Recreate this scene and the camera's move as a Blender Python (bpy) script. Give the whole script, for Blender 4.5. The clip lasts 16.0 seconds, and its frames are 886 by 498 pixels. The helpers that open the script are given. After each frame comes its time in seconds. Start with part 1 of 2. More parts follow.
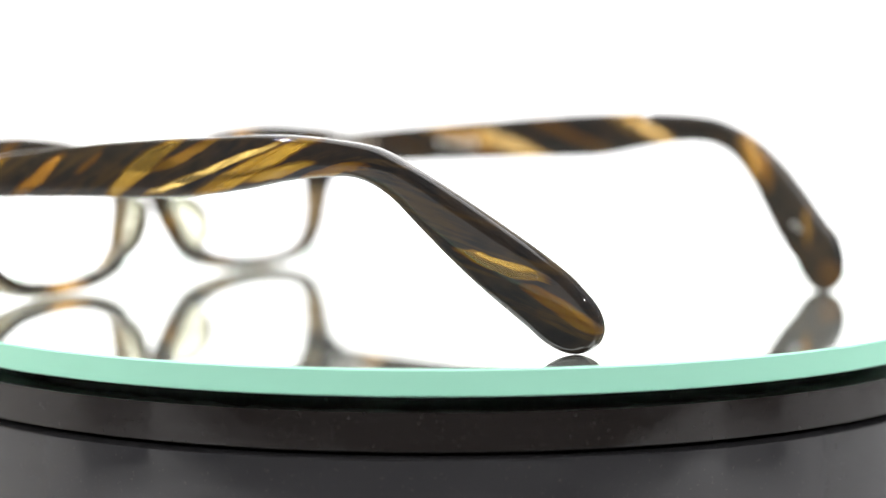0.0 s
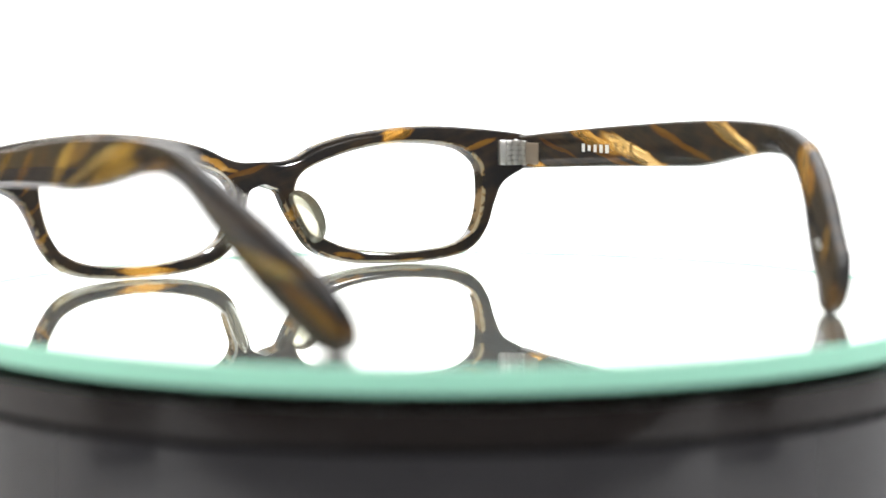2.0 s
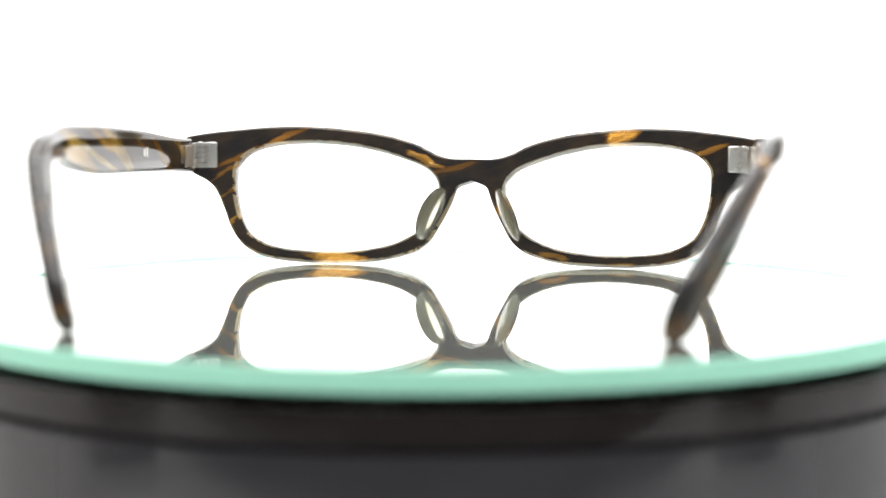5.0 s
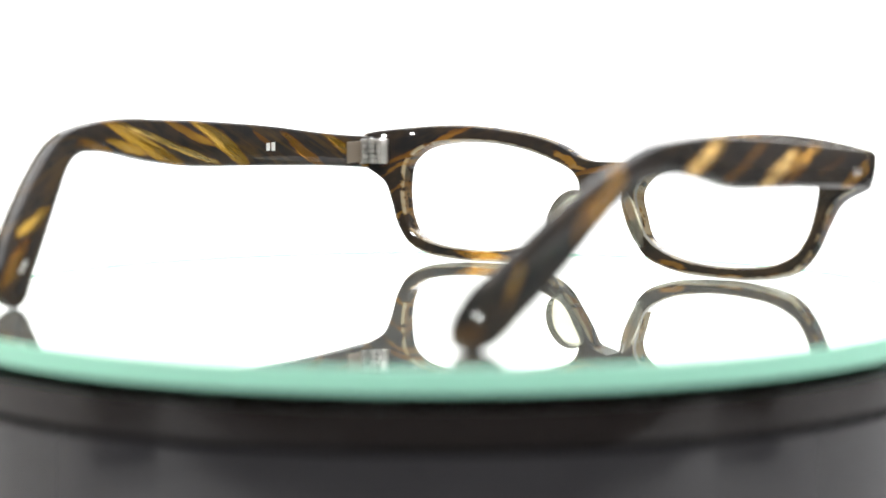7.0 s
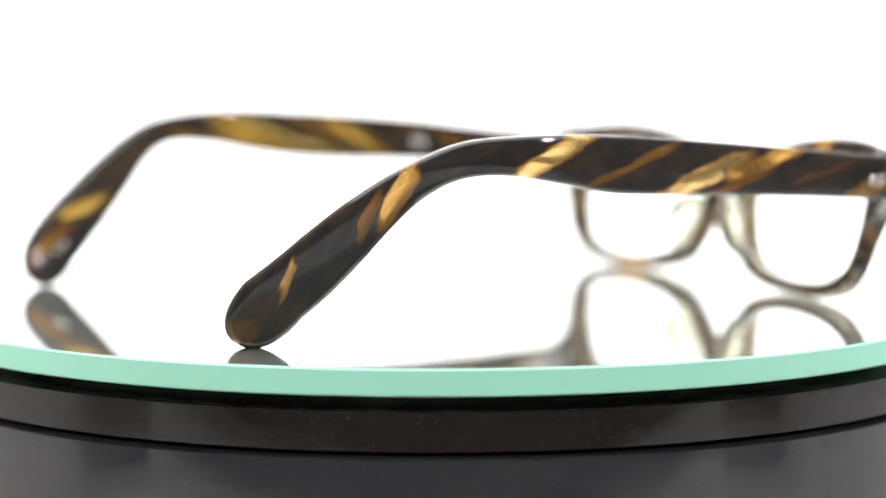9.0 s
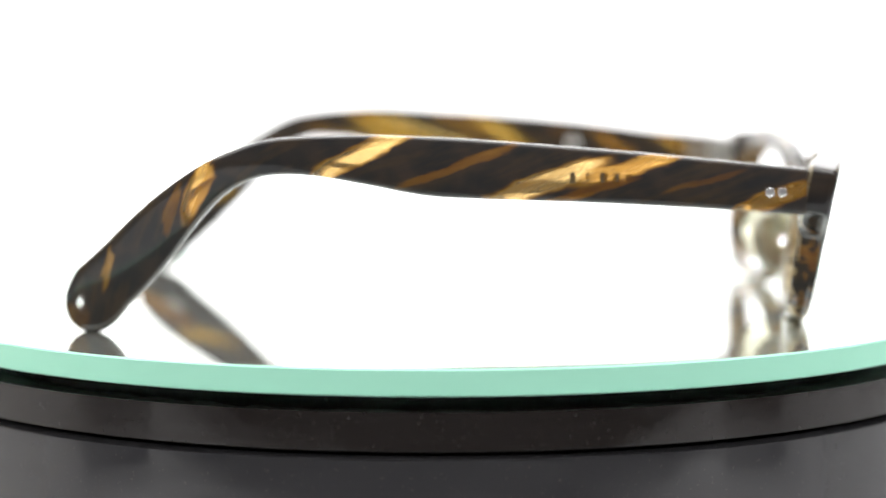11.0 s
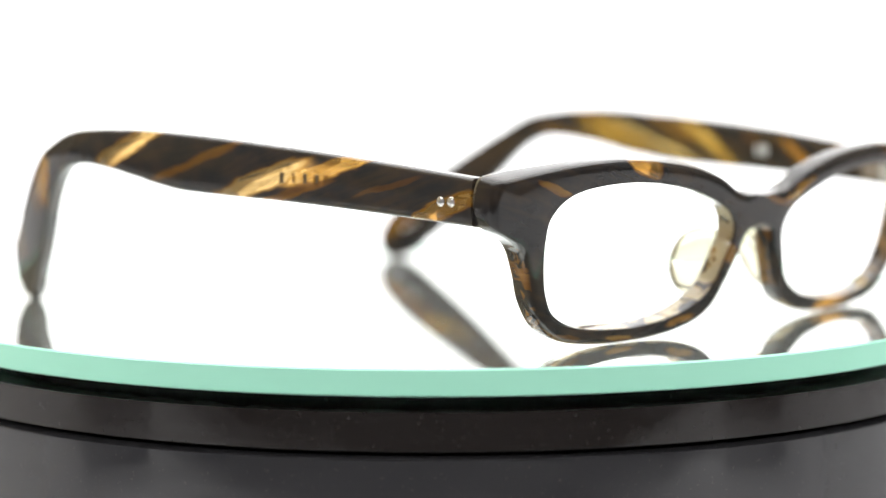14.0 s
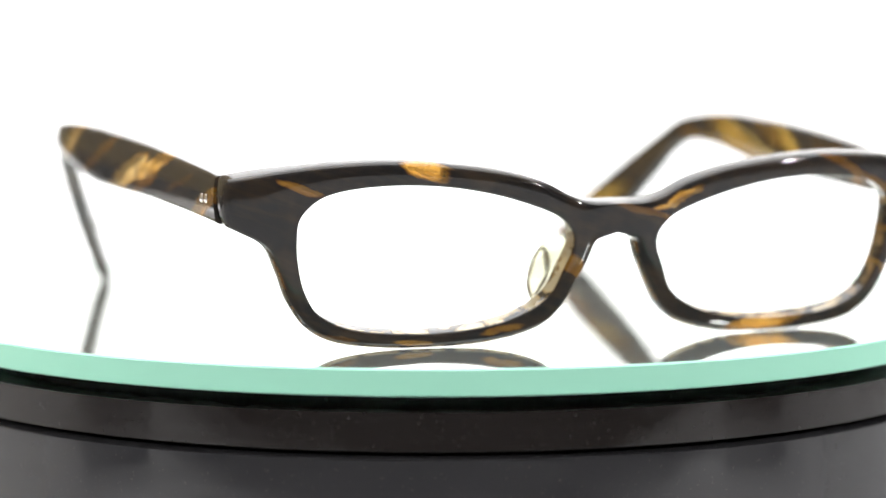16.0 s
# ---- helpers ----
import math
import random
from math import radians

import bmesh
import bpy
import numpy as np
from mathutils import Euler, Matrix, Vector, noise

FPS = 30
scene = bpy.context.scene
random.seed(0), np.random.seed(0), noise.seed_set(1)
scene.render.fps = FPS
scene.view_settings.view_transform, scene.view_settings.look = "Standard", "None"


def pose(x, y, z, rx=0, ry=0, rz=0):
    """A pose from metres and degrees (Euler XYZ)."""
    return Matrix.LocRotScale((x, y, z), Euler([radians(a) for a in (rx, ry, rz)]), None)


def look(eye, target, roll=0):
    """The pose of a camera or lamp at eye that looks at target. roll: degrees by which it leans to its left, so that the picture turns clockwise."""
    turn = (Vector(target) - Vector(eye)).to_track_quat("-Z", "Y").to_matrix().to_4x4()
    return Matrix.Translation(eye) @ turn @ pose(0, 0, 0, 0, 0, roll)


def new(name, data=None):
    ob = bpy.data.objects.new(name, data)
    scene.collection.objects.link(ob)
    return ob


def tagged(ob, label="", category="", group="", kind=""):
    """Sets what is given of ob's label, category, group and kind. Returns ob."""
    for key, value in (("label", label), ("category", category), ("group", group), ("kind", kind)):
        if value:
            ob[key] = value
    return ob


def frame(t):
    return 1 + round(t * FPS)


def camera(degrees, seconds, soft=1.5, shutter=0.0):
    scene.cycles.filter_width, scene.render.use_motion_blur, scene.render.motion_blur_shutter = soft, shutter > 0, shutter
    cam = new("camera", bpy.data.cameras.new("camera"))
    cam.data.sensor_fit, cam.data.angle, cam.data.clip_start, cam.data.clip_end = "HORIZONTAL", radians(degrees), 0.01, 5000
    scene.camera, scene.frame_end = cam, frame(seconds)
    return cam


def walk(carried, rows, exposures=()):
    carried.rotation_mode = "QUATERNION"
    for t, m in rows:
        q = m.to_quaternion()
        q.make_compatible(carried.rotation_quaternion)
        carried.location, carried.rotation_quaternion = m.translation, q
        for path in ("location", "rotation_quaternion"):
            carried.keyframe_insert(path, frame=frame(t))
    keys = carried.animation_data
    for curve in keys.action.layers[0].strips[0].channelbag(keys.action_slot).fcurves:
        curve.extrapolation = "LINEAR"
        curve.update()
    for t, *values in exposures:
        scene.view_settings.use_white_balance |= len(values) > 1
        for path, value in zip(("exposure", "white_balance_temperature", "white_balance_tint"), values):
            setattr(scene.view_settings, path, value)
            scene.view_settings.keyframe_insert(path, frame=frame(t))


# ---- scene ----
MM = 0.001
SECONDS = 16.0
SPIN = -13.524          # degrees a second of the turntable
SQUARE = 4.3            # the moment when the spectacles show their back squarely
DISC_R, DISC_H = 0.1043, 0.0049
NEAR = (0.0, -0.4800, 0.0536, 84.748, -0.149, -0.025)
FAR = (0.0, -0.4915, 0.0554, 84.706, -0.149, -0.025)

# ---- camera ----
cam = camera(21.286, SECONDS, soft=1.6)


def eye(row):
    x, y, z, rx, rz, lean = row
    return pose(x, y, z, rx, 0, rz) @ pose(0, 0, 0, 0, 0, lean)


walk(cam, [(0, eye(NEAR)), (1.5, eye(NEAR)), (1.9, eye(FAR)), (8.1, eye(FAR)), (8.4, eye(NEAR)), (SECONDS, eye(NEAR))])
focus_point = new("focus_point")
cam.data.dof.use_dof = True
cam.data.dof.focus_object = focus_point
cam.data.dof.aperture_fstop = 8.5

# ---- world and light ----
world = bpy.data.worlds.new("studio")
scene.world = world
world.use_nodes = True
world.node_tree.nodes["Background"].inputs["Color"].default_value = (1, 1, 1, 1)
world.node_tree.nodes["Background"].inputs["Strength"].default_value = 0.15
scene.view_settings.exposure = 0.0


def lamp(x, y, z, watts, size):
    data = bpy.data.lights.new("studio_lamp", "AREA")
    data.shape, data.size, data.energy, data.color = "DISK", size, watts, (1.0, 0.98, 0.95)
    new("studio_lamp", data).matrix_world = look((x, y, z), (0, 0, 0))


# the two round lamps at the sides that show as dots in the polished acetate
lamp(-0.74, -0.46, 0.44, 2.7, 0.03)
lamp(0.76, -0.46, 0.44, 2.7, 0.03)


# ---- materials ----
def material(name):
    m = bpy.data.materials.new(name)
    m.use_nodes = True
    n = m.node_tree.nodes
    return m, n, m.node_tree.links, n["Principled BSDF"]


def node(nodes, kind, **values):
    n = nodes.new(kind)
    for key, value in values.items():
        n.inputs[key.replace("_", " ")].default_value = value
    return n


def rough_noise(n, l, bsdf, scale, low, high):
    tc = n.new("ShaderNodeTexCoord")
    tex = node(n, "ShaderNodeTexNoise", Scale=scale, Detail=5.0)
    ramp = n.new("ShaderNodeMapRange")
    ramp.inputs["To Min"].default_value, ramp.inputs["To Max"].default_value = low, high
    l.new(tc.outputs["Object"], tex.inputs["Vector"])
    l.new(tex.outputs["Fac"], ramp.inputs["Value"])
    l.new(ramp.outputs["Result"], bsdf.inputs["Roughness"])
    return tex


def plain(name, colour, rough=0.4, metal=0.0, spread=0.08, scale=300.0, transmission=0.0):
    m, n, l, b = material(name)
    b.inputs["Base Color"].default_value = (*colour, 1)
    b.inputs["Metallic"].default_value = metal
    b.inputs["Transmission Weight"].default_value = transmission
    rough_noise(n, l, b, scale, max(0.0, rough - spread), rough + spread)
    return m


# A white surface with emission of its own in place of lamplight.
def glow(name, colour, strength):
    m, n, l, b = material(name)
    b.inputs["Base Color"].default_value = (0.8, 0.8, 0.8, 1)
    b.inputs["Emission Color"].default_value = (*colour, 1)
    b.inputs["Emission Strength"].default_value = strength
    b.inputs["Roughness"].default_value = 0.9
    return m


def link_math(n, l, operation, a, b=None, clamp=False):
    """A math node on two sockets or numbers; returns its output."""
    m = n.new("ShaderNodeMath")
    m.operation, m.use_clamp = operation, clamp
    for k, v in enumerate((a, b)):
        if v is None:
            continue
        if isinstance(v, (int, float)):
            m.inputs[k].default_value = v
        else:
            l.new(v, m.inputs[k])
    return m.outputs["Value"]


def link_range(n, l, value, low, high, to_low=0.0, to_high=1.0):
    """A smooth step between two values; returns its output."""
    m = n.new("ShaderNodeMapRange")
    m.interpolation_type = "SMOOTHSTEP"
    for key, v in (("From Min", low), ("From Max", high), ("To Min", to_low), ("To Max", to_high)):
        m.inputs[key].default_value = v
    l.new(value, m.inputs["Value"])
    return m.outputs["Result"]


def link_mix(n, l, factor, a, b):
    """A colour mix of sockets or colours; returns its output."""
    m = n.new("ShaderNodeMix")
    m.data_type = "RGBA"
    l.new(factor, m.inputs["Factor"])
    for k, v in ((6, a), (7, b)):
        if isinstance(v, tuple):
            m.inputs[k].default_value = (*v, 1)
        else:
            l.new(v, m.inputs[k])
    return m.outputs[2]


def tortoise(name, grain, streaks, seed, tones, cloudy=0.5, cut_edges=0.0, depth_shift=0.0, milky=0.006):
    """Polished acetate cut from a tortoiseshell sheet: amber streaks in near-black brown. The mesh carries its place on the flat
    sheet, in millimetres, as "sheet". A streak: its middle, half length, half width, direction in degrees, strength and tone."""
    m, n, l, b = material(name)
    sheet = n.new("ShaderNodeAttribute")
    sheet.attribute_name = "sheet"
    apart = n.new("ShaderNodeSeparateXYZ")
    l.new(sheet.outputs["Vector"], apart.inputs["Vector"])
    place = n.new("ShaderNodeCombineXYZ")
    l.new(link_math(n, l, "ADD", apart.outputs["X"], link_math(n, l, "MULTIPLY", apart.outputs["Z"], depth_shift)), place.inputs["X"])
    l.new(apart.outputs["Y"], place.inputs["Y"])
    shift = n.new("ShaderNodeVectorMath")
    shift.operation = "ADD"
    shift.inputs[1].default_value = (seed * 31, seed * 17, -seed * 5)
    l.new(place.outputs["Vector"], shift.inputs[0])
    # slow waves of the poured sheet, then fibres that run with its grain
    turned = n.new("ShaderNodeMapping")
    turned.vector_type = "TEXTURE"
    turned.inputs["Rotation"].default_value = (0, 0, radians(grain))
    turned.inputs["Scale"].default_value = (15.0, 1.9, 1.0)
    l.new(shift.outputs["Vector"], turned.inputs["Vector"])
    slow = node(n, "ShaderNodeTexNoise", Scale=0.16, Detail=2.0)
    l.new(shift.outputs["Vector"], slow.inputs["Vector"])
    fibre = node(n, "ShaderNodeTexNoise", Scale=0.9, Detail=5.0, Roughness=0.62)
    l.new(turned.outputs["Vector"], fibre.inputs["Vector"])
    warped = place.outputs["Vector"]
    for tex, amount in ((slow, (3.0, 1.1, 0)), (fibre, (6.0, 0.9, 0))):
        off = n.new("ShaderNodeVectorMath")
        off.operation = "SUBTRACT"
        off.inputs[1].default_value = (0.5, 0.5, 0.5)
        l.new(tex.outputs["Color"], off.inputs[0])
        add = n.new("ShaderNodeVectorMath")
        add.operation = "MULTIPLY_ADD"
        add.inputs[1].default_value = amount
        l.new(off.outputs["Vector"], add.inputs[0])
        l.new(warped, add.inputs[2])
        warped = add.outputs["Vector"]
    mask, tint = None, None
    for x, y, long, wide, turn, strength, tone in streaks:
        spot = n.new("ShaderNodeMapping")
        spot.vector_type = "TEXTURE"
        spot.inputs["Location"].default_value = (x, y, 0)
        spot.inputs["Rotation"].default_value = (0, 0, radians(turn))
        spot.inputs["Scale"].default_value = (long, wide, 1)
        l.new(warped, spot.inputs["Vector"])
        size = n.new("ShaderNodeVectorMath")
        size.operation = "LENGTH"
        l.new(spot.outputs["Vector"], size.inputs[0])
        here = link_range(n, l, size.outputs["Value"], 1.2, 0.75, 0.0, strength)
        mask = here if mask is None else link_math(n, l, "MAXIMUM", mask, here)
        glow_tone = link_math(n, l, "MULTIPLY", here, tone)
        tint = glow_tone if tint is None else link_math(n, l, "MAXIMUM", tint, glow_tone)
    strand = link_range(n, l, fibre.outputs["Fac"], 0.34, 0.54, 0.72, 1.0)
    mask = link_math(n, l, "MULTIPLY", mask, strand)
    patch = node(n, "ShaderNodeTexNoise", Scale=300.0, Detail=4.0, Roughness=0.55, Distortion=0.6)
    tc = n.new("ShaderNodeTexCoord")
    l.new(tc.outputs["Object"], patch.inputs["Vector"])
    blotch = link_range(n, l, patch.outputs["Fac"], 0.49, 0.54)
    if cut_edges:
        # where the sheet was cut through, honey and clear patches show
        face = n.new("ShaderNodeSeparateXYZ")
        l.new(tc.outputs["Normal"], face.inputs["Vector"])
        side_on = link_range(n, l, link_math(n, l, "ABSOLUTE", face.outputs["Y"]), 0.7, 0.3, 0.0, cut_edges)
        low_part = link_range(n, l, apart.outputs["Y"], 20.0, 17.0)
        mask = link_math(n, l, "MAXIMUM", mask, link_math(n, l, "MULTIPLY", link_math(n, l, "MULTIPLY", side_on, low_part), blotch))
    ramp = n.new("ShaderNodeValToRGB")
    for k, colour in enumerate(tones):
        if k > 1:
            ramp.color_ramp.elements.new(1.0)
        e = ramp.color_ramp.elements[k]
        e.position, e.color = (0.0, 0.45, 0.95)[k], (*colour, 1)
    varied = link_math(n, l, "ADD", tint, link_math(n, l, "MULTIPLY", link_math(n, l, "SUBTRACT", fibre.outputs["Fac"], 0.44), 0.8), True)
    l.new(varied, ramp.inputs["Fac"])
    # the dark ground: near black, with brown clouds and faint strands
    ground = link_mix(n, l, link_range(n, l, slow.outputs["Fac"], 0.35, 0.68), tuple(v + milky for v in (0.011, 0.010, 0.0102)), tuple(v + milky for v in (0.027, 0.018, 0.012)))
    smoke = link_math(n, l, "MULTIPLY", link_range(n, l, fibre.outputs["Fac"], 0.47, 0.66), cloudy)
    ground = link_mix(n, l, smoke, ground, (0.105, 0.062, 0.018))
    colour = link_mix(n, l, mask, ground, ramp.outputs["Color"])
    see = link_math(n, l, "MULTIPLY", mask, 0.72)
    if cut_edges:
        # the clear layer shows inside the rims
        clear = link_math(n, l, "MULTIPLY", apart.outputs["Z"], link_range(n, l, patch.outputs["Fac"], 0.455, 0.505, 0.0, 0.95), True)
        clear = link_math(n, l, "MAXIMUM", clear, link_math(n, l, "MULTIPLY", link_math(n, l, "SUBTRACT", apart.outputs["Z"], 1.0), 0.75, True))
        cream = link_mix(n, l, link_range(n, l, patch.outputs["Fac"], 0.46, 0.54), (0.80, 0.48, 0.15), (0.86, 0.72, 0.46))
        cream = link_mix(n, l, link_math(n, l, "SUBTRACT", apart.outputs["Z"], 1.0, True), cream, (0.86, 0.85, 0.79))
        colour = link_mix(n, l, clear, colour, cream)
        see = link_math(n, l, "MAXIMUM", see, link_math(n, l, "MULTIPLY", clear, 0.6))
    l.new(colour, b.inputs["Base Color"])
    l.new(see, b.inputs["Transmission Weight"])
    b.inputs["IOR"].default_value = 1.5
    rough_noise(n, l, b, 400.0, 0.02, 0.07)
    return m


STREAKS_FRONT = [
    (35.6, 30.3, 4.2, 1.5, 18, 1.0, 0.35), (57.2, 27.6, 4.0, 0.6, 21, 0.6, 0.4), (7.4, 12.6, 3.0, 1.4, 45, 0.8, 0.3), (-11.6, 24.5, 4.8, 0.8, -22, 0.85, 0.55),
    (20.0, 2.2, 3.5, 0.7, -12, 0.45, 0.7), (-31.5, 1.0, 7.5, 1.2, -6, 0.95, 0.4), (-56.0, 10.5, 5.0, 0.5, 38, 0.65, 0.5), (-4.5, 22.6, 6.0, 0.8, 14, 0.35, 0.0),
    (37.0, 0.3, 3.5, 0.4, 4, 0.45, 0.8), (-51.4, 27.2, 12.0, 0.9, 24, 0.75, 0.2), (-54.5, 24.0, 9.0, 0.5, 30, 0.5, 0.3), (-57.0, 17.5, 6.0, 0.4, 38, 0.45, 0.3), (50.0, 1.8, 3.5, 0.4, 14, 0.25, 0.5)]
STREAKS_DARK = [
    (-12.1, 29.7, 11.5, 1.7, 29, 1.0, 0.68), (5.8, 29.4, 11.0, 0.9, 24, 0.45, 0.0), (20.0, 27.2, 12.5, 1.8, 23, 1.0, 0.78), (34.6, 30.7, 10.5, 1.5, 19, 1.0, 0.52),
    (27.5, 26.2, 9.0, 1.0, 19, 0.6, 0.1), (60.8, 27.4, 8.5, 1.4, 24, 0.95, 0.4), (48.7, 29.5, 7.0, 0.6, 20, 0.3, 0.0), (-41.6, 29.5, 7.0, 1.5, 28, 0.9, 0.5),
    (-64.0, 31.0, 4.7, 0.7, 32, 0.75, 0.7), (-47.5, 29.5, 5.3, 0.9, 25, 0.55, 0.1), (-76.5, 30.5, 4.0, 2.6, -16, 0.15, 0.3)]
STREAKS_AMBER = [
    (40.4, 28.5, 8.3, 1.1, -27, 0.85, 0.1), (14.2, 29.2, 10.0, 2.0, -32, 0.85, 0.55), (-11.6, 28.0, 13.0, 1.7, -20, 0.85, 0.45), (-2.3, 28.3, 16.0, 0.8, -15, 1.0, 0.85),
    (4.6, 31.3, 7.0, 0.9, -24, 0.65, 0.3), (56.9, 28.9, 8.6, 1.3, -27, 0.9, 0.35), (-17.3, 26.9, 7.0, 1.0, -10, 0.75, 0.55), (-28.0, 27.0, 6.5, 1.0, -20, 0.55, 0.25),
    (-61.0, 29.6, 6.8, 1.3, -28, 0.9, 0.5), (-72.5, 31.0, 6.8, 1.4, -14, 0.65, 0.15), (27.0, 30.5, 4.0, 0.7, -25, 0.4, 0.0)]
AMBER = ((0.32, 0.12, 0.014), (0.66, 0.33, 0.055), (0.90, 0.64, 0.27))
OLIVE = ((0.34, 0.12, 0.012), (0.50, 0.29, 0.035), (0.82, 0.57, 0.17))
ACETATE_FRONT = tortoise("acetate_front", 20, STREAKS_FRONT, 3.1, AMBER, 0.12, 0.5)
ACETATE_A = tortoise("acetate_temple_dark", 22, STREAKS_DARK, 7.7, AMBER, 0.18, depth_shift=0.4, milky=0.013)
ACETATE_B = tortoise("acetate_temple_amber", -24, STREAKS_AMBER, 1.3, OLIVE, 0.45, depth_shift=0.4, milky=0.010)
PAD_CLEAR = plain("clear_acetate", (0.74, 0.72, 0.57), 0.10, transmission=0.88, spread=0.03)
STEEL = plain("hinge_metal", (0.68, 0.67, 0.65), 0.34, 1.0, 0.1, 900)
SUNK_LEAF = plain("sunk_hinge_leaf", (0.36, 0.30, 0.24), 0.36, 0.6, 0.1, 900)
SILVER = plain("rivet_metal", (0.85, 0.85, 0.84), 0.2, 1.0, 0.08, 900)
INK_WHITE = plain("white_print", (0.8, 0.8, 0.78), 0.5)
PRINT_SHADE = plain("print_shade", (0.10, 0.065, 0.025), 0.4)
MIRROR = plain("mirror_face", (0.90, 0.95, 0.91), 0.012, 0.88, 0.01, 60)
GLASS_EDGE = plain("green_glass_edge", (0.45, 0.93, 0.72), 0.35, 0.0, 0.08, 120)
BLACK_GLOSS = plain("black_plastic", (0.013, 0.010, 0.009), 0.09, 0.0, 0.05, 40)
GREY_GLOSS = plain("black_plastic_base", (0.028, 0.028, 0.031), 0.08, 0.0, 0.05, 30)
# Much of the paper's brightness is its own emission, not lamplight.
PAPER = glow("glowing_white_paper", (1, 1, 1), 0.88)
GREY_SIDE = plain("grey_side_cloth", (0.22, 0.22, 0.22), 0.9)
WARM_SIDE = plain("tan_side_cloth", (0.37, 0.31, 0.205), 0.9)
TOP_GLOW = glow("glowing_top_panel", (1, 1, 1), 3.0)
GREY_GLOSS.node_tree.nodes["Principled BSDF"].inputs["IOR"].default_value = 1.65


def handled(m, clean, smudge):
    """Dust specks and wiped smudges on the polished plastic."""
    n, l = m.node_tree.nodes, m.node_tree.links
    b = n["Principled BSDF"]
    tc = n.new("ShaderNodeTexCoord")
    speck = node(n, "ShaderNodeTexNoise", Scale=1500.0, Detail=2.0)
    l.new(tc.outputs["Object"], speck.inputs["Vector"])
    dust = n.new("ShaderNodeMapRange")
    dust.inputs["From Min"].default_value, dust.inputs["From Max"].default_value = 0.66, 0.76
    l.new(speck.outputs["Fac"], dust.inputs["Value"])
    mix = n.new("ShaderNodeMix")
    mix.data_type = "RGBA"
    mix.inputs[6].default_value = tuple(b.inputs["Base Color"].default_value)
    mix.inputs[7].default_value = (0.05, 0.048, 0.046, 1)
    l.new(dust.outputs["Result"], mix.inputs["Factor"])
    l.new(mix.outputs[2], b.inputs["Base Color"])
    stretch = n.new("ShaderNodeMapping")
    stretch.inputs["Scale"].default_value = (1, 1, 4)
    l.new(tc.outputs["Object"], stretch.inputs["Vector"])
    wipe = node(n, "ShaderNodeTexNoise", Scale=45.0, Detail=6.0, Roughness=0.65, Distortion=1.0)
    l.new(stretch.outputs["Vector"], wipe.inputs["Vector"])
    gloss = n.new("ShaderNodeMapRange")
    gloss.inputs["From Min"].default_value, gloss.inputs["From Max"].default_value = 0.38, 0.66
    gloss.inputs["To Min"].default_value, gloss.inputs["To Max"].default_value = clean, smudge
    l.new(wipe.outputs["Fac"], gloss.inputs["Value"])
    l.new(gloss.outputs["Result"], b.inputs["Roughness"])


handled(BLACK_GLOSS, 0.05, 0.22)
handled(GREY_GLOSS, 0.05, 0.20)
CURTAIN = plain("dark_cloth", (0.22, 0.215, 0.22), 0.9)
TABLE = plain("white_table", (0.57, 0.57, 0.58), 0.5)


# ---- builders ----
def part(name, bm, mat, parent=None, label="", smooth=True):
    mesh = bpy.data.meshes.new(name)
    bmesh.ops.recalc_face_normals(bm, faces=bm.faces)
    bm.to_mesh(mesh)
    bm.free()
    for p in mesh.polygons:
        p.use_smooth = smooth
    mesh.materials.append(mat)
    if smooth:
        mesh.set_sharp_from_angle(angle=radians(38))
    ob = new(name, mesh)
    ob.parent = parent
    return tagged(ob, label)


def lathe(profile, steps=256):
    """A ring or disc from (radius, height) pairs; a radius of 0 closes it."""
    bm = bmesh.new()
    rings = []
    for r, z in profile:
        if r == 0:
            rings.append([bm.verts.new((0, 0, z))])
        else:
            rings.append([bm.verts.new((r * math.cos(2 * math.pi * k / steps), r * math.sin(2 * math.pi * k / steps), z)) for k in range(steps)])
    for a, b in zip(rings, rings[1:]):
        for k in range(steps):
            j = (k + 1) % steps
            loop = [a[k % len(a)], a[j % len(a)], b[j % len(b)], b[k % len(b)]]
            loop = list(dict.fromkeys(loop))
            if len(loop) > 2:
                bm.faces.new(loop)
    return bm


def box(size, at, bevel=0.0, turn=None):
    bm = bmesh.new()
    bmesh.ops.create_cube(bm, size=1)
    bmesh.ops.scale(bm, vec=size, verts=bm.verts)
    if bevel:
        bmesh.ops.bevel(bm, geom=bm.edges[:], offset=bevel, segments=3, profile=0.5, affect="EDGES")
    if turn is not None:
        bmesh.ops.transform(bm, matrix=turn, verts=bm.verts)
    bmesh.ops.translate(bm, vec=at, verts=bm.verts)
    return bm


def glide(points, count, closed=False):
    """Evenly many points on a smooth curve through the control points."""
    p = np.array(points, float)
    n = len(p)
    spans = n if closed else n - 1
    out = []
    for k in range(count):
        u = k * spans / (count if closed else count - 1)
        i = min(int(u), spans - 1)
        f = u - i
        if closed:
            a, b, c, d = (p[(i + j) % n] for j in (-1, 0, 1, 2))
        else:
            a, b, c, d = (p[min(max(i + j, 0), n - 1)] for j in (-1, 0, 1, 2))
        out.append(0.5 * (2 * b + (c - a) * f + (2 * a - 5 * b + 4 * c - d) * f * f + (3 * b - a - 3 * c + d) * f ** 3))
    return np.array(out)


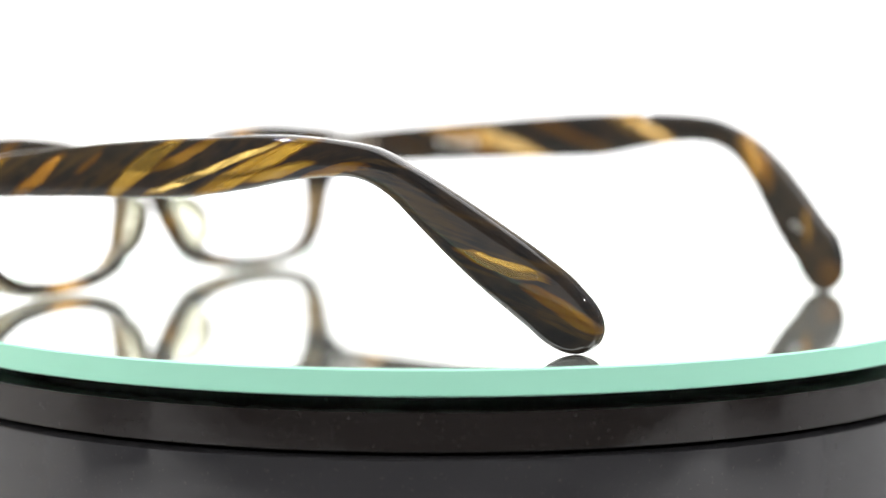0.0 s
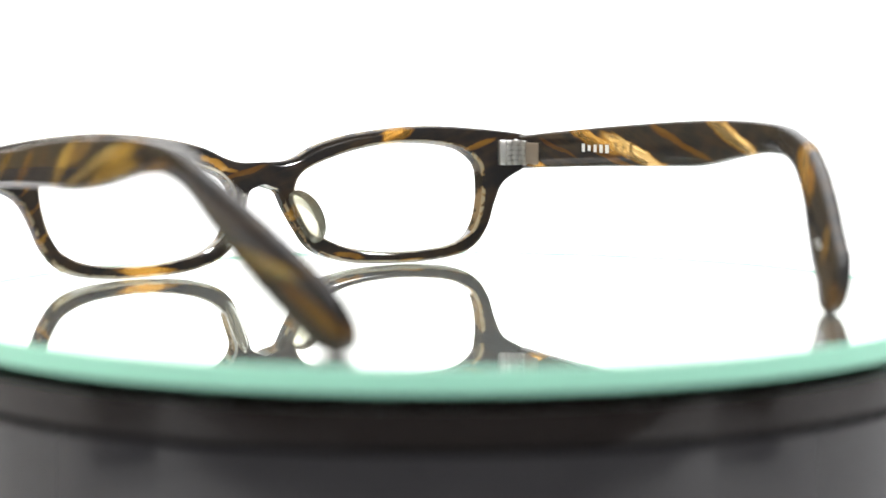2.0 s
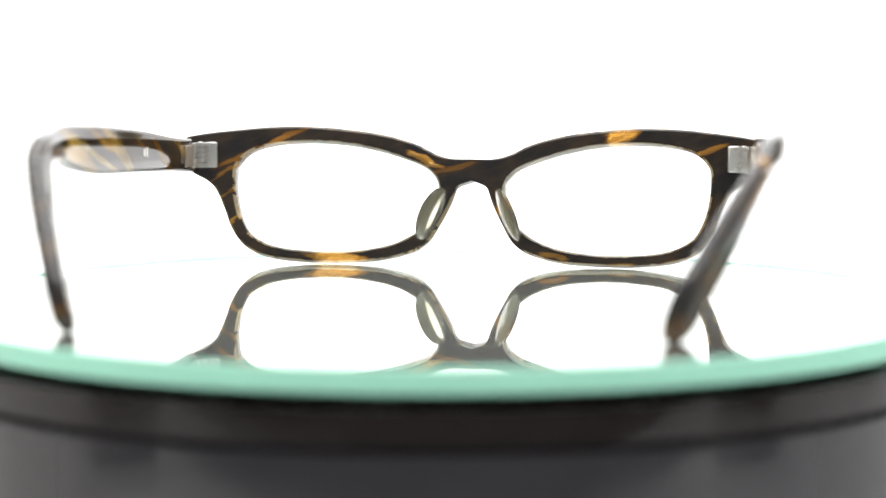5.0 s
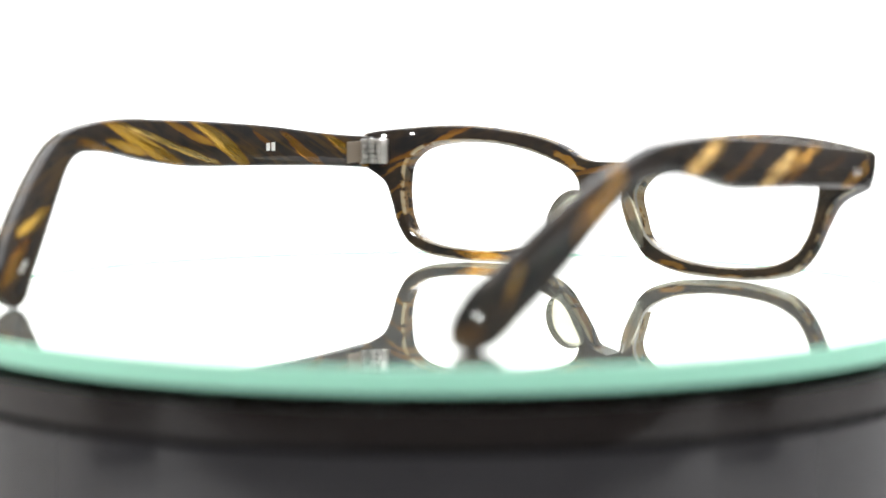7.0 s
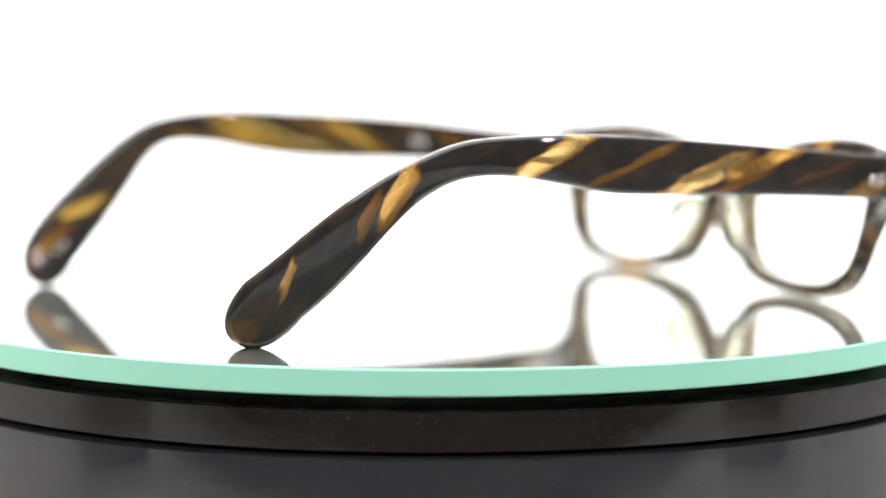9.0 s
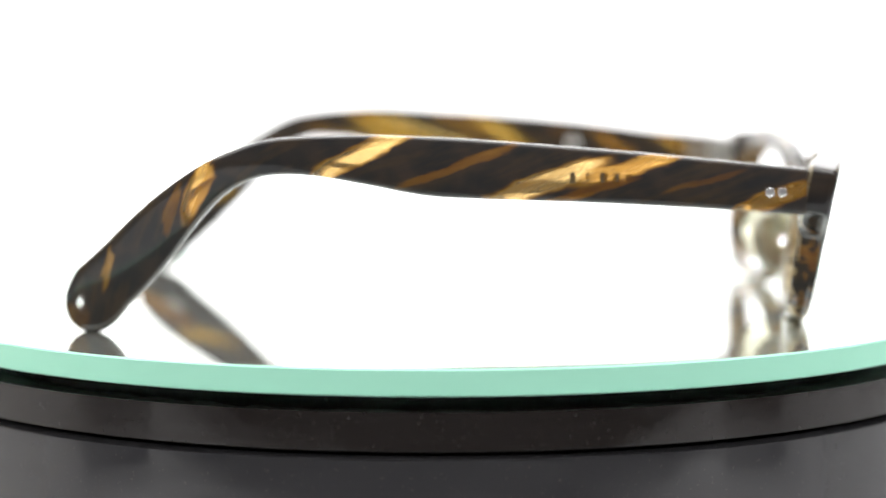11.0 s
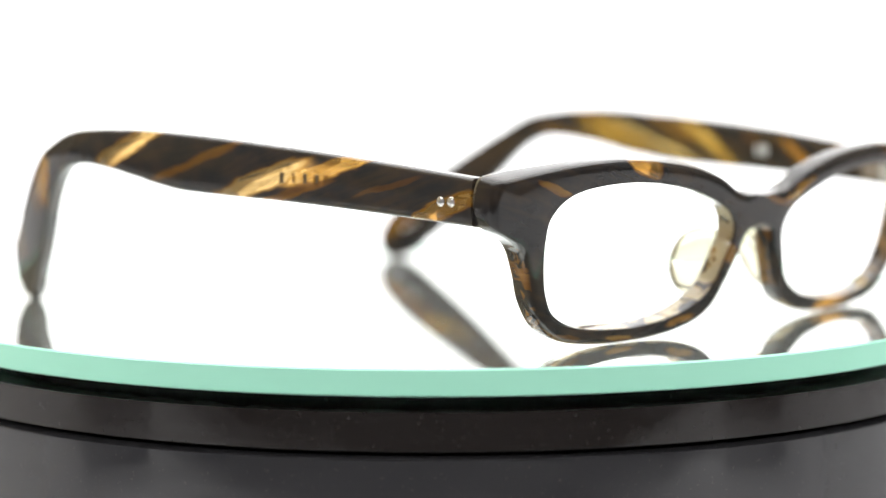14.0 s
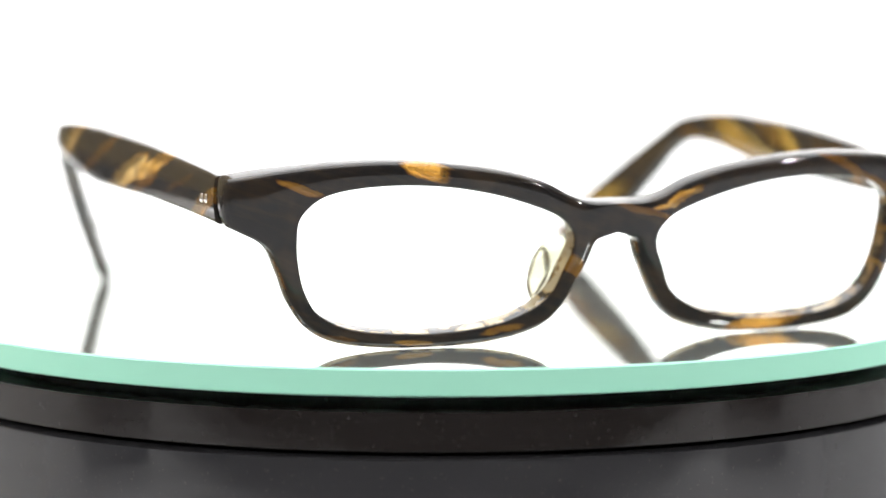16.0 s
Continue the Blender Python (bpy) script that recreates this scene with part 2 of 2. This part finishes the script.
# ---- the added surround, table and turntable base ----
def wall(name, label, mat, corners, thickness=0.01):
    bm = bmesh.new()
    a = [Vector(c) for c in corners]
    out = (a[1] - a[0]).cross(a[2] - a[0]).normalized() * thickness
    front = [bm.verts.new(c) for c in a]
    back = [bm.verts.new(c + out) for c in a]
    bm.faces.new(front)
    bm.faces.new(back[::-1])
    for k in range(4):
        bm.faces.new((front[k], front[(k + 1) % 4], back[(k + 1) % 4], back[k]))
    ob = part(name, bm, mat, smooth=False)
    return tagged(ob, label, "tent wall", kind="structure")


GROUND, FLOOR = -0.046, -0.8
W, DEEP, FRONT, TOP = 0.9, 1.0, -0.95, 1.1
table = part("table", box((0.78, 1.223, 0.03), (0, 0.3685, GROUND - 0.015), 0.003), TABLE)
tagged(table, "white table top under the turntable", "table", kind="structure")


def sweep():
    """A sheet of paper that lies on the table behind the turntable and curves up."""
    line = [(0.33, GROUND + 0.0005), (0.6, GROUND + 0.0005)]
    line += [(0.6 + 0.3 * math.sin(radians(a)), GROUND + 0.3005 - 0.3 * math.cos(radians(a))) for a in range(9, 91, 9)]
    line += [(0.9, TOP)]
    bm = bmesh.new()
    rows = [[bm.verts.new((x, y, z)) for x in (-0.42, 0.48)] for y, z in line]
    for a, b in zip(rows, rows[1:]):
        bm.faces.new((a[0], a[1], b[1], b[0]))
    bmesh.ops.solidify(bm, geom=bm.faces[:], thickness=0.0004)
    return bm


tagged(part("backdrop", sweep(), PAPER), "white paper sweep, its bright lighting put in as glow", "backdrop", kind="structure")
# Unseen walls added around the place; their tones set what polished faces reflect.
wall("floor", "dark floor under the table", CURTAIN, [(-W, FRONT, FLOOR), (-W, DEEP, FLOOR), (W, DEEP, FLOOR), (W, FRONT, FLOOR)])
wall("wall_north", "tan cloth behind the paper", WARM_SIDE, [(-W, DEEP, FLOOR), (-W, DEEP, TOP), (W, DEEP, TOP), (W, DEEP, FLOOR)])
wall("wall_west", "unseen tan side wall added for its reflections", WARM_SIDE, [(-W, -0.3, GROUND), (-W, -0.3, TOP), (-W, DEEP, TOP), (-W, DEEP, GROUND)])
wall("wall_east", "unseen grey side wall added for its reflections", GREY_SIDE, [(W, DEEP, GROUND), (W, DEEP, TOP), (W, -0.3, TOP), (W, -0.3, GROUND)])
wall("wall_south", "dark cloth behind the camera", CURTAIN, [(W, FRONT, FLOOR), (W, FRONT, TOP), (-W, FRONT, TOP), (-W, FRONT, FLOOR)])
wall("wall_southwest", "dark cloth beside the camera", CURTAIN, [(-W, FRONT, FLOOR), (-W, FRONT, TOP), (-W, -0.3, TOP), (-W, -0.3, FLOOR)])
wall("wall_southeast", "dark cloth beside the camera", CURTAIN, [(W, -0.3, FLOOR), (W, -0.3, TOP), (W, FRONT, TOP), (W, FRONT, FLOOR)])
# Unseen emitting panel, added overhead in place of a soft lamp.
wall("overhead_glow", "unseen glowing white panel added overhead as soft light", TOP_GLOW, [(-W, -0.5, TOP), (W, -0.5, TOP), (W, DEEP, TOP), (-W, DEEP, TOP)])


def weight(x, y):
    """A low dark block out of view, there for its dark reflection."""
    ob = part("weight", box((0.075, 0.075, 0.045), (0, 0, 0.0225), 0.006), CURTAIN)
    ob.location = (x, y, GROUND)
    return tagged(ob, "unseen dark block added for its reflection in the drum", "weight", "weights on the table")


# Unseen blocks, added only to darken two patches of the drum's reflection.
weight(-0.285, -0.165)
weight(0.30, -0.172)

base = tagged(new("turntable"), "glossy black plastic turntable drum on a white table", "turntable")
RB = DISC_R - 0.0008
part("platter_ring", lathe([(0, -DISC_H - 0.0002), (RB - 0.012, -DISC_H - 0.0002), (RB - 0.012, -DISC_H - 0.0024), (RB, -DISC_H - 0.0026), (RB, -DISC_H - 0.0090), (RB - 0.003, -DISC_H - 0.0093)]), BLACK_GLOSS, base)
part("body", lathe([(RB - 0.004, -DISC_H - 0.0093), (RB - 0.004, -DISC_H - 0.0099), (RB - 0.0008, -DISC_H - 0.0100), (RB, -DISC_H - 0.0106), (RB + 0.0002, -DISC_H - 0.016), (RB + 0.0010, GROUND + 0.002), (RB - 0.001, GROUND), (0, GROUND)]), GREY_GLOSS, base)

disc = tagged(new("turntable_disc"), "round mirror glass plate with bright green edge", "glass plate")
part("mirror_face", lathe([(0, -0.0007), (DISC_R - 0.0010, -0.0007)]), MIRROR, disc, "mirror-bright top face")
part("glass_edge", lathe([(DISC_R - 0.0010, -0.0007), (DISC_R - 0.0007, -0.0004), (DISC_R - 0.0004, -0.0003), (DISC_R, -0.0006), (DISC_R, -DISC_H + 0.0003), (DISC_R - 0.0004, -DISC_H), (0, -DISC_H)]), GLASS_EDGE, disc, "mint-green polished glass edge")

# ---- the spectacles (millimetres, front towards +y) ----
glasses = tagged(new("spectacles"), "brown tortoiseshell acetate spectacles with open temples on mirror glass", "spectacles")
HOME = pose(-0.00354 - 0.0008, 0, 0, 0, 0, -0.6)

OUTER = [(0, 24.5), (4.6, 24.5), (8.7, 25.5), (14.2, 28.1), (22, 30.2), (31.5, 31.5), (40, 32.1), (46, 32.1), (53, 31.7), (60, 30.9), (66.5, 29.9), (69.3, 29.2), (69.9, 26.5), (69.6, 22.8), (68.6, 21.2), (65, 19.6), (62, 17.2),
         (59.6, 12.3), (57.8, 7.8), (54.6, 3.5), (49.5, 0.9), (41, -0.25), (31, -0.35), (22, 0.15), (14.3, 2.0), (10.2, 4.7), (7.6, 8.8), (5.1, 13.6), (4.2, 16), (3.2, 18), (0, 18.8)]
INNER = [(57.2, 19), (56.6, 14), (55.2, 9.6), (52.5, 5.9), (46.3, 3.3), (35.8, 2.3), (26.5, 2.7), (18.3, 4.4), (12.2, 7.9), (9.7, 12.7), (8.1, 17.1), (9.3, 20.4), (12.9, 22.9), (22.4, 26.0), (33, 27.8), (43.8, 28.0), (52.4, 26.6), (56.6, 23.2)]
CX, CZ = 32.0, 15.0


def front_y(x, z):
    return 77.6 - (x / 53) ** 2 * 3.7 - (25 - z) * 0.2


def depth(x):
    return 4.3 + 1.2 * min(1, max(0, (abs(x) - 56) / 8))


def polar(points, angles):
    a = np.unwrap(np.arctan2(points[:, 1] - CZ, points[:, 0] - CX))
    r = np.hypot(points[:, 0] - CX, points[:, 1] - CZ)
    if a[-1] < a[0]:
        a, r = a[::-1], r[::-1]
    return np.interp(angles, a, r, period=2 * math.pi)


def front_frame():
    count = 288
    angles = np.linspace(-math.pi, math.pi, count, endpoint=False)
    outer = glide(OUTER, 900)
    ro, ri = polar(outer, angles), polar(glide(INNER, 600, True), angles)
    # the bridge is cut by the middle plane
    cut = np.where(np.cos(angles) < 0, CX / np.maximum(1e-6, -np.cos(angles)), 1e9)
    z_cut = CZ + cut * np.sin(angles)
    middle = (z_cut > 18.8) & (z_cut < 24.5) & (cut < 1e8) & (np.cos(angles) < 0)
    ro = np.where(middle, cut, ro)
    bm = bmesh.new()
    sheet = bm.verts.layers.float_vector.new("sheet")
    for side in (1, -1):
        rings = []
        for k, a in enumerate(angles):
            ring = []
            wide = ro[k] - ri[k]
            flat = 0.0 if middle[k] else 1.0
            big, small, hollow = min(1.4, wide * 0.42), min(0.6, wide * 0.25), min(0.7, wide * 0.3)
            quarter = [radians(q) for q in (0, 22.5, 45, 67.5, 90)]
            # front face: inner edge, crown, outer edge; then the back face; the last number tells how clear the sheet is there
            at_x, at_z = CX + ri[k] * math.cos(a), CZ + ri[k] * math.sin(a)
            inward = 1 - 0.75 * min(1, max(0, (at_x - 46) / 6))
            bottom = min(1, max(0, (4 - CZ - ro[k] * math.sin(a)) / 3))
            wall_clear = (1.0 if side > 0 else 0.6) * inward * (1.0 if at_z < 16 else 0.5)
            steps = [(small * (1 - math.cos(q)), small * (1 - math.sin(q)), 0, wall_clear if q == 0 else 0.0) for q in quarter]
            steps += [(wide * 0.5, -0.06, 0, 0.0)]
            steps += [(wide - big * (1 - math.sin(q)) * flat, big * (1 - math.cos(q)) * flat, 0, bottom * (1.7 if q > 1.5 else 1.3 if q > 1.1 else 0.6 if q > 0.7 else 0.0)) for q in quarter]
            steps += [(wide - 0.8 * big * (1 - math.cos(q)) * flat, 0.8 * big * (1 - math.sin(q)) * flat, 1, max(0.35 * flat if q > 0.3 else 0.0, 1.8 * bottom) if q < 0.9 else 0.0) for q in quarter]
            steps += [(wide * 0.5, -0.04, 1, 0.0), (hollow + 0.1 * wide, -0.02, 1, 0.0)]
            steps += [(hollow * (1 - math.sin(q)), hollow * (1 - math.cos(q)), 1, 0.0 if q == 0 else wall_clear if q > 1.5 else 0.6 + 1.4 * inward) for q in quarter]
            for s, d, back, clear in steps:
                r = ri[k] + s
                x, z = CX + r * math.cos(a), CZ + r * math.sin(a)
                t = depth(x) - d if back else d
                ring.append((x, front_y(x, z) - t, z + 0.19 * (t - 2.15), clear))
            row = [bm.verts.new((side * x * MM, y * MM, z * MM)) for x, y, z, clear in ring]
            for v, (x, y, z, clear) in zip(row, ring):
                v[sheet] = (side * x, z, clear)
            rings.append(row)
        m = len(rings[0])
        for k in range(count):
            a, b = rings[k], rings[(k + 1) % count]
            for j in range(m):
                if j >= 6 and j < 15 and middle[k] and middle[(k + 1) % count]:
                    continue
                bm.faces.new((a[j], a[(j + 1) % m], b[(j + 1) % m], b[j]))
    bmesh.ops.remove_doubles(bm, verts=bm.verts, dist=0.00002)
    return bm


front = part("front_frame", front_frame(), ACETATE_FRONT, glasses, "dark tortoiseshell front with amber streaks")

# pairs of top and bottom (y, z) along each temple, and how far it bows out
TEMPLE_A = [(66.4, 29.7, 66.4, 21.5), (48.3, 31.5, 48.3, 22.7), (28.7, 33.3, 28.7, 23.8), (9.1, 34.9, 9.1, 24.6), (-1.0, 35.5, -0.8, 25.3), (-10.6, 35.8, -10.6, 27.2), (-20.8, 35.6, -19.5, 28.7),
            (-28.5, 34.9, -26.0, 28.9), (-35.0, 32.8, -31.0, 27.9), (-41.0, 29.8, -35.8, 25.1), (-47.8, 25.1, -40.5, 20.3), (-53.6, 20.2, -45.5, 13.9), (-58.9, 15.2, -49.8, 8.8), (-63.7, 11.1, -54.3, 4.4)]
TEMPLE_B = [(66.0, 29.3, 66.0, 21.3), (50.0, 30.6, 50.3, 22.5), (30.0, 33.0, 28.2, 23.5), (8.0, 34.8, 10.2, 24.1), (-2.0, 35.3, 0.8, 24.8), (-12.0, 35.9, -9.6, 26.3), (-20.0, 35.9, -18.5, 28.1), (-28.0, 35.3, -26.0, 29.0),
            (-35.5, 34.0, -31.8, 28.8), (-42.3, 30.6, -36.8, 26.2), (-49.2, 26.0, -41.9, 20.6), (-55.5, 21.3, -46.7, 15.2), (-60.9, 17.0, -51.5, 10.2), (-65.2, 13.2, -55.6, 6.2), (-67.3, 10.7, -58.5, 3.4)]
BOW_Y = [-72, -62, -48, -36, -22, -9, 14, 28, 48, 66]
BOW = {1: [69.0, 71.2, 74.0, 75.7, 77.2, 76.9, 74.5, 72.6, 71.0, 69.9], -1: [65.3, 67.2, 70.3, 71.4, 73.3, 74.2, 73.2, 72.0, 70.7, 69.6]}


def bow(side, y):
    return float(np.interp(y, BOW_Y, BOW[side]))


def lean(y, z):
    """The ends of the temples lean in, the more the lower."""
    w = min(1, max(0, (-20 - y) / 18))
    return 0.345 * w * w * (3 - 2 * w) * max(0, 31 - z)


def temple(side):
    line = TEMPLE_A if side > 0 else TEMPLE_B
    body = 90
    rows = list(glide(line, body))
    ty, tz, by, bz = line[-1]
    half = math.hypot(ty - by, tz - bz) / 2
    ny, nz = (ty - by) / (2 * half), (tz - bz) / (2 * half)
    dy, dz = (-nz, ny) if ny < 0 else (nz, -ny)
    cy, cz = (ty + by) / 2, (tz + bz) / 2
    ends, reach = 18, 9.4 if side > 0 else 8.4
    for k in range(1, ends + 1):
        f = 0.995 * math.sin(k / ends * math.pi / 2)
        h = half * (1 - f ** 2.4) ** (1 / 2.2)
        rows.append(np.array([cy + dy * f * reach + ny * h, cz + dz * f * reach + nz * h, cy + dy * f * reach - ny * h, cz + dz * f * reach - nz * h]))
    bm = bmesh.new()
    sheet = bm.verts.layers.float_vector.new("sheet")
    rings = []
    gone, last = 66.0, None
    for i, (ty, tz, by, bz) in enumerate(rows):
        w = min(1, max(0, (-22 - gone) / 26))
        t = 3.6 + (0.2 if side > 0 else 0.6) * w
        if i >= body:
            t *= math.sqrt(max(0.04, 1 - ((i - body + 1) / (ends + 1)) ** 3))
        h = math.hypot(ty - by, tz - bz)
        uy, uz = (ty - by) / h, (tz - bz) / h
        cy, cz = (ty + by) / 2, (tz + bz) / 2
        if last:
            gone -= math.hypot(cy - last[0], cz - last[1])
        last = (cy, cz)
        r = min(1.0 + 0.5 * w, t * 0.485)
        rr = min(r, h * 0.45)
        crown = 0.22 * t / 3.6
        ring = []
        for qa, qb, start in ((1, 1, 0), (-1, 1, 90), (-1, -1, 180), (1, -1, 270)):
            for st in range(5):
                ang = radians(start + st * 22.5)
                a = qa * (t / 2 - r) + r * math.cos(ang)
                b = qb * (h / 2 - rr) + rr * math.sin(ang)
                y, z = cy + uy * b, cz + uz * b
                x = sum(bow(side, y + o) for o in (-6, -3, 0, 3, 6)) / 5 - 1.8 + a - (0.2 + 0.13 * b) * w - lean(y, z)
                v = bm.verts.new((side * x * MM, y * MM, z * MM))
                v[sheet] = (gone, 29 + b, a)
                ring.append(v)
            if qa * qb < 0:
                for f in (0.6, 0.2, -0.2, -0.6):
                    b = qb * f * (h / 2 - rr)
                    a = qa * (t / 2 + crown * (1 - f * f))
                    y, z = cy + uy * b, cz + uz * b
                    x = sum(bow(side, y + o) for o in (-6, -3, 0, 3, 6)) / 5 - 1.8 + a - (0.2 + 0.13 * b) * w - lean(y, z)
                    v = bm.verts.new((side * x * MM, y * MM, z * MM))
                    v[sheet] = (gone, 29 + b, a)
                    ring.append(v)
        rings.append(ring)
    m = len(rings[0])
    for a, b in zip(rings, rings[1:]):
        for j in range(m):
            bm.faces.new((a[j], a[(j + 1) % m], b[(j + 1) % m], b[j]))
    bm.faces.new(rings[0])
    bm.faces.new(rings[-1][::-1])
    return bm


temple_a = part("temple", temple(1), ACETATE_A, glasses, "near-black temple with slanting honey streaks")
temple_b = part("temple", temple(-1), ACETATE_B, glasses, "tortoiseshell temple with broad olive-amber streaks")
TEMPLES = {1: temple_a, -1: temple_b}


def nose_pad(side):
    bm = bmesh.new()
    bmesh.ops.create_uvsphere(bm, u_segments=28, v_segments=18, radius=1)
    bmesh.ops.scale(bm, vec=(1.5 * MM, 5.6 * MM, 6.8 * MM), verts=bm.verts)
    turn = Euler((radians(-8), radians(-side * 20), radians(side * 22))).to_matrix().to_4x4()
    bmesh.ops.transform(bm, matrix=turn, verts=bm.verts)
    bmesh.ops.translate(bm, vec=(side * 9.2 * MM, 68.8 * MM, 11.8 * MM), verts=bm.verts)
    return bm


for side in (1, -1):
    part("nose_pad", nose_pad(side), PAD_CLEAR, glasses, "clear yellowish nose pad")


def hinge(side):
    """A barrel hinge: a leaf sunk in the temple, five knuckles and the leaf on the back of the front."""
    z = 25.6 * MM
    slope = Matrix.Rotation(side * 0.06, 4, "Z")
    leaf = part("hinge", box((0.5 * MM, 6.4 * MM, 5.2 * MM), (side * 66.2 * MM, 60.0 * MM, z), 0.25 * MM, slope), SUNK_LEAF, glasses, "silver barrel hinge with its leaf sunk in the acetate")
    part("front_leaf", box((2.8 * MM, 1.5 * MM, 6.2 * MM), (side * 62.6 * MM, 66.4 * MM, z), 0.5 * MM, Matrix.Rotation(radians(-side * 8), 4, "Z")), STEEL, leaf)
    for k in range(5):
        at = z + (k - 2) * 1.22 * MM
        bm = bmesh.new()
        bmesh.ops.create_cone(bm, cap_ends=True, segments=24, radius1=1.15 * MM, radius2=1.15 * MM, depth=1.08 * MM)
        bmesh.ops.bevel(bm, geom=[e for e in bm.edges if abs(e.verts[0].co.z - e.verts[1].co.z) < 1e-6], offset=0.22 * MM, segments=2, affect="EDGES")
        bmesh.ops.translate(bm, vec=(side * 64.9 * MM, 64.7 * MM, at), verts=bm.verts)
        part("knuckle", bm, STEEL, leaf)
        # the tongue that ties each knuckle to its own leaf, and the shorter stop across from it
        near, far = (1.3, 0.8) if k % 2 else (0.8, 1.3)
        part("tongue", box((near * MM, 2.6 * MM, 1.1 * MM), (side * 65.8 * MM, 63.0 * MM, at), 0.15 * MM), STEEL, leaf)
        part("tongue", box((2.0 * MM, far * MM, 1.1 * MM), (side * 63.7 * MM, 65.7 * MM, at), 0.15 * MM), STEEL, leaf)
    pin = bmesh.new()
    bmesh.ops.create_uvsphere(pin, u_segments=16, v_segments=8, radius=0.6 * MM)
    bmesh.ops.scale(pin, vec=(1, 1, 0.5), verts=pin.verts)
    bmesh.ops.translate(pin, vec=(side * 64.9 * MM, 64.7 * MM, z + 3.0 * MM), verts=pin.verts)
    part("screw_head", pin, STEEL, leaf)


for side in (1, -1):
    hinge(side)


def rivet(side, y, z):
    bm = bmesh.new()
    bmesh.ops.create_uvsphere(bm, u_segments=20, v_segments=10, radius=0.85 * MM)
    bmesh.ops.scale(bm, vec=(0.25, 1, 1), verts=bm.verts)
    bmesh.ops.translate(bm, vec=(side * (bow(side, y) + 0.2) * MM, y * MM, z * MM), verts=bm.verts)
    return bm


for side in (1, -1):
    for y in (59.9, 62.1):
        part("rivet", rivet(side, y, 25.6), SILVER, TEMPLES[side], "small round silver rivet")


def marks(side, face, start, step, sizes, z, mat, label):
    """Bars in place of printed characters, on the inner (-1) or outer (1) face of a temple."""
    for k, (long, tall) in enumerate(sizes):
        y = start + step * k
        x = bow(side, y) + 0.24 if face > 0 else bow(side, y) - 3.84
        slope = math.atan2(bow(side, y + 2) - bow(side, y - 2), 4)
        turn = Matrix.Rotation(-side * slope, 4, "Z")
        part("printed_mark", box((0.06 * MM, long * MM, tall * MM), (side * x * MM, y * MM, z * MM), 0.0, turn), mat, TEMPLES[side], label, smooth=False)


marks(1, -1, 39.5, -2.2, [(1.1, 1.9), (1.0, 1.3), (1.1, 1.8), (1.2, 1.9), (1.3, 2.0)], 27.8, INK_WHITE, "small white printed mark")
# Outer bars paint the inner print as it looks, dark, through the acetate.
marks(1, 1, 33.0, -2.6, [(0.5, 1.4), (0.8, 1.7), (0.5, 1.7), (0.9, 1.9)], 28.3, PRINT_SHADE, "dark outer bar painting the inner print seen through")
marks(-1, -1, 31.2, -1.7, [(1.2, 2.0), (1.2, 1.8)], 28.0, INK_WHITE, "small white printed mark")


def end_marks(side, count, y, z, sink, size):
    """Tiny bars of print on the inner face of a temple end."""
    for k in range(count):
        at_y, at_z = y + 1.45 * size * k, z + 1.05 * size * k
        x = sum(bow(side, at_y + o) for o in (-6, -3, 0, 3, 6)) / 5 - sink - lean(at_y, at_z)
        turn = Matrix.Rotation(radians(-37), 4, "X") @ Matrix.Rotation(-side * radians(19), 4, "Y")
        part("printed_mark", box((0.08 * MM, size * MM, 1.3 * size * MM), (side * x * MM, at_y * MM, at_z * MM), 0.0, turn), INK_WHITE, TEMPLES[side], "tiny white printed mark", smooth=False)


end_marks(-1, 3, -62.7, 6.7, 4.5, 0.75)
end_marks(1, 2, -54.6, 11.8, 4.2, 0.9)


def motions():
    steps = [k * 0.1 for k in range(161)]
    turn = lambda t: pose(0, 0, 0, 0, 0, SPIN * (t - SQUARE))
    walk(glasses, [(t, turn(t) @ HOME) for t in steps])
    walk(disc, [(t, turn(t)) for t in steps])
    near, far = pose(0, -0.085, 0.02), pose(0, 0.065, 0.015)
    walk(focus_point, [(0, near), (1.45, near), (1.95, far), (8.05, far), (8.45, near), (SECONDS, near)])


motions()
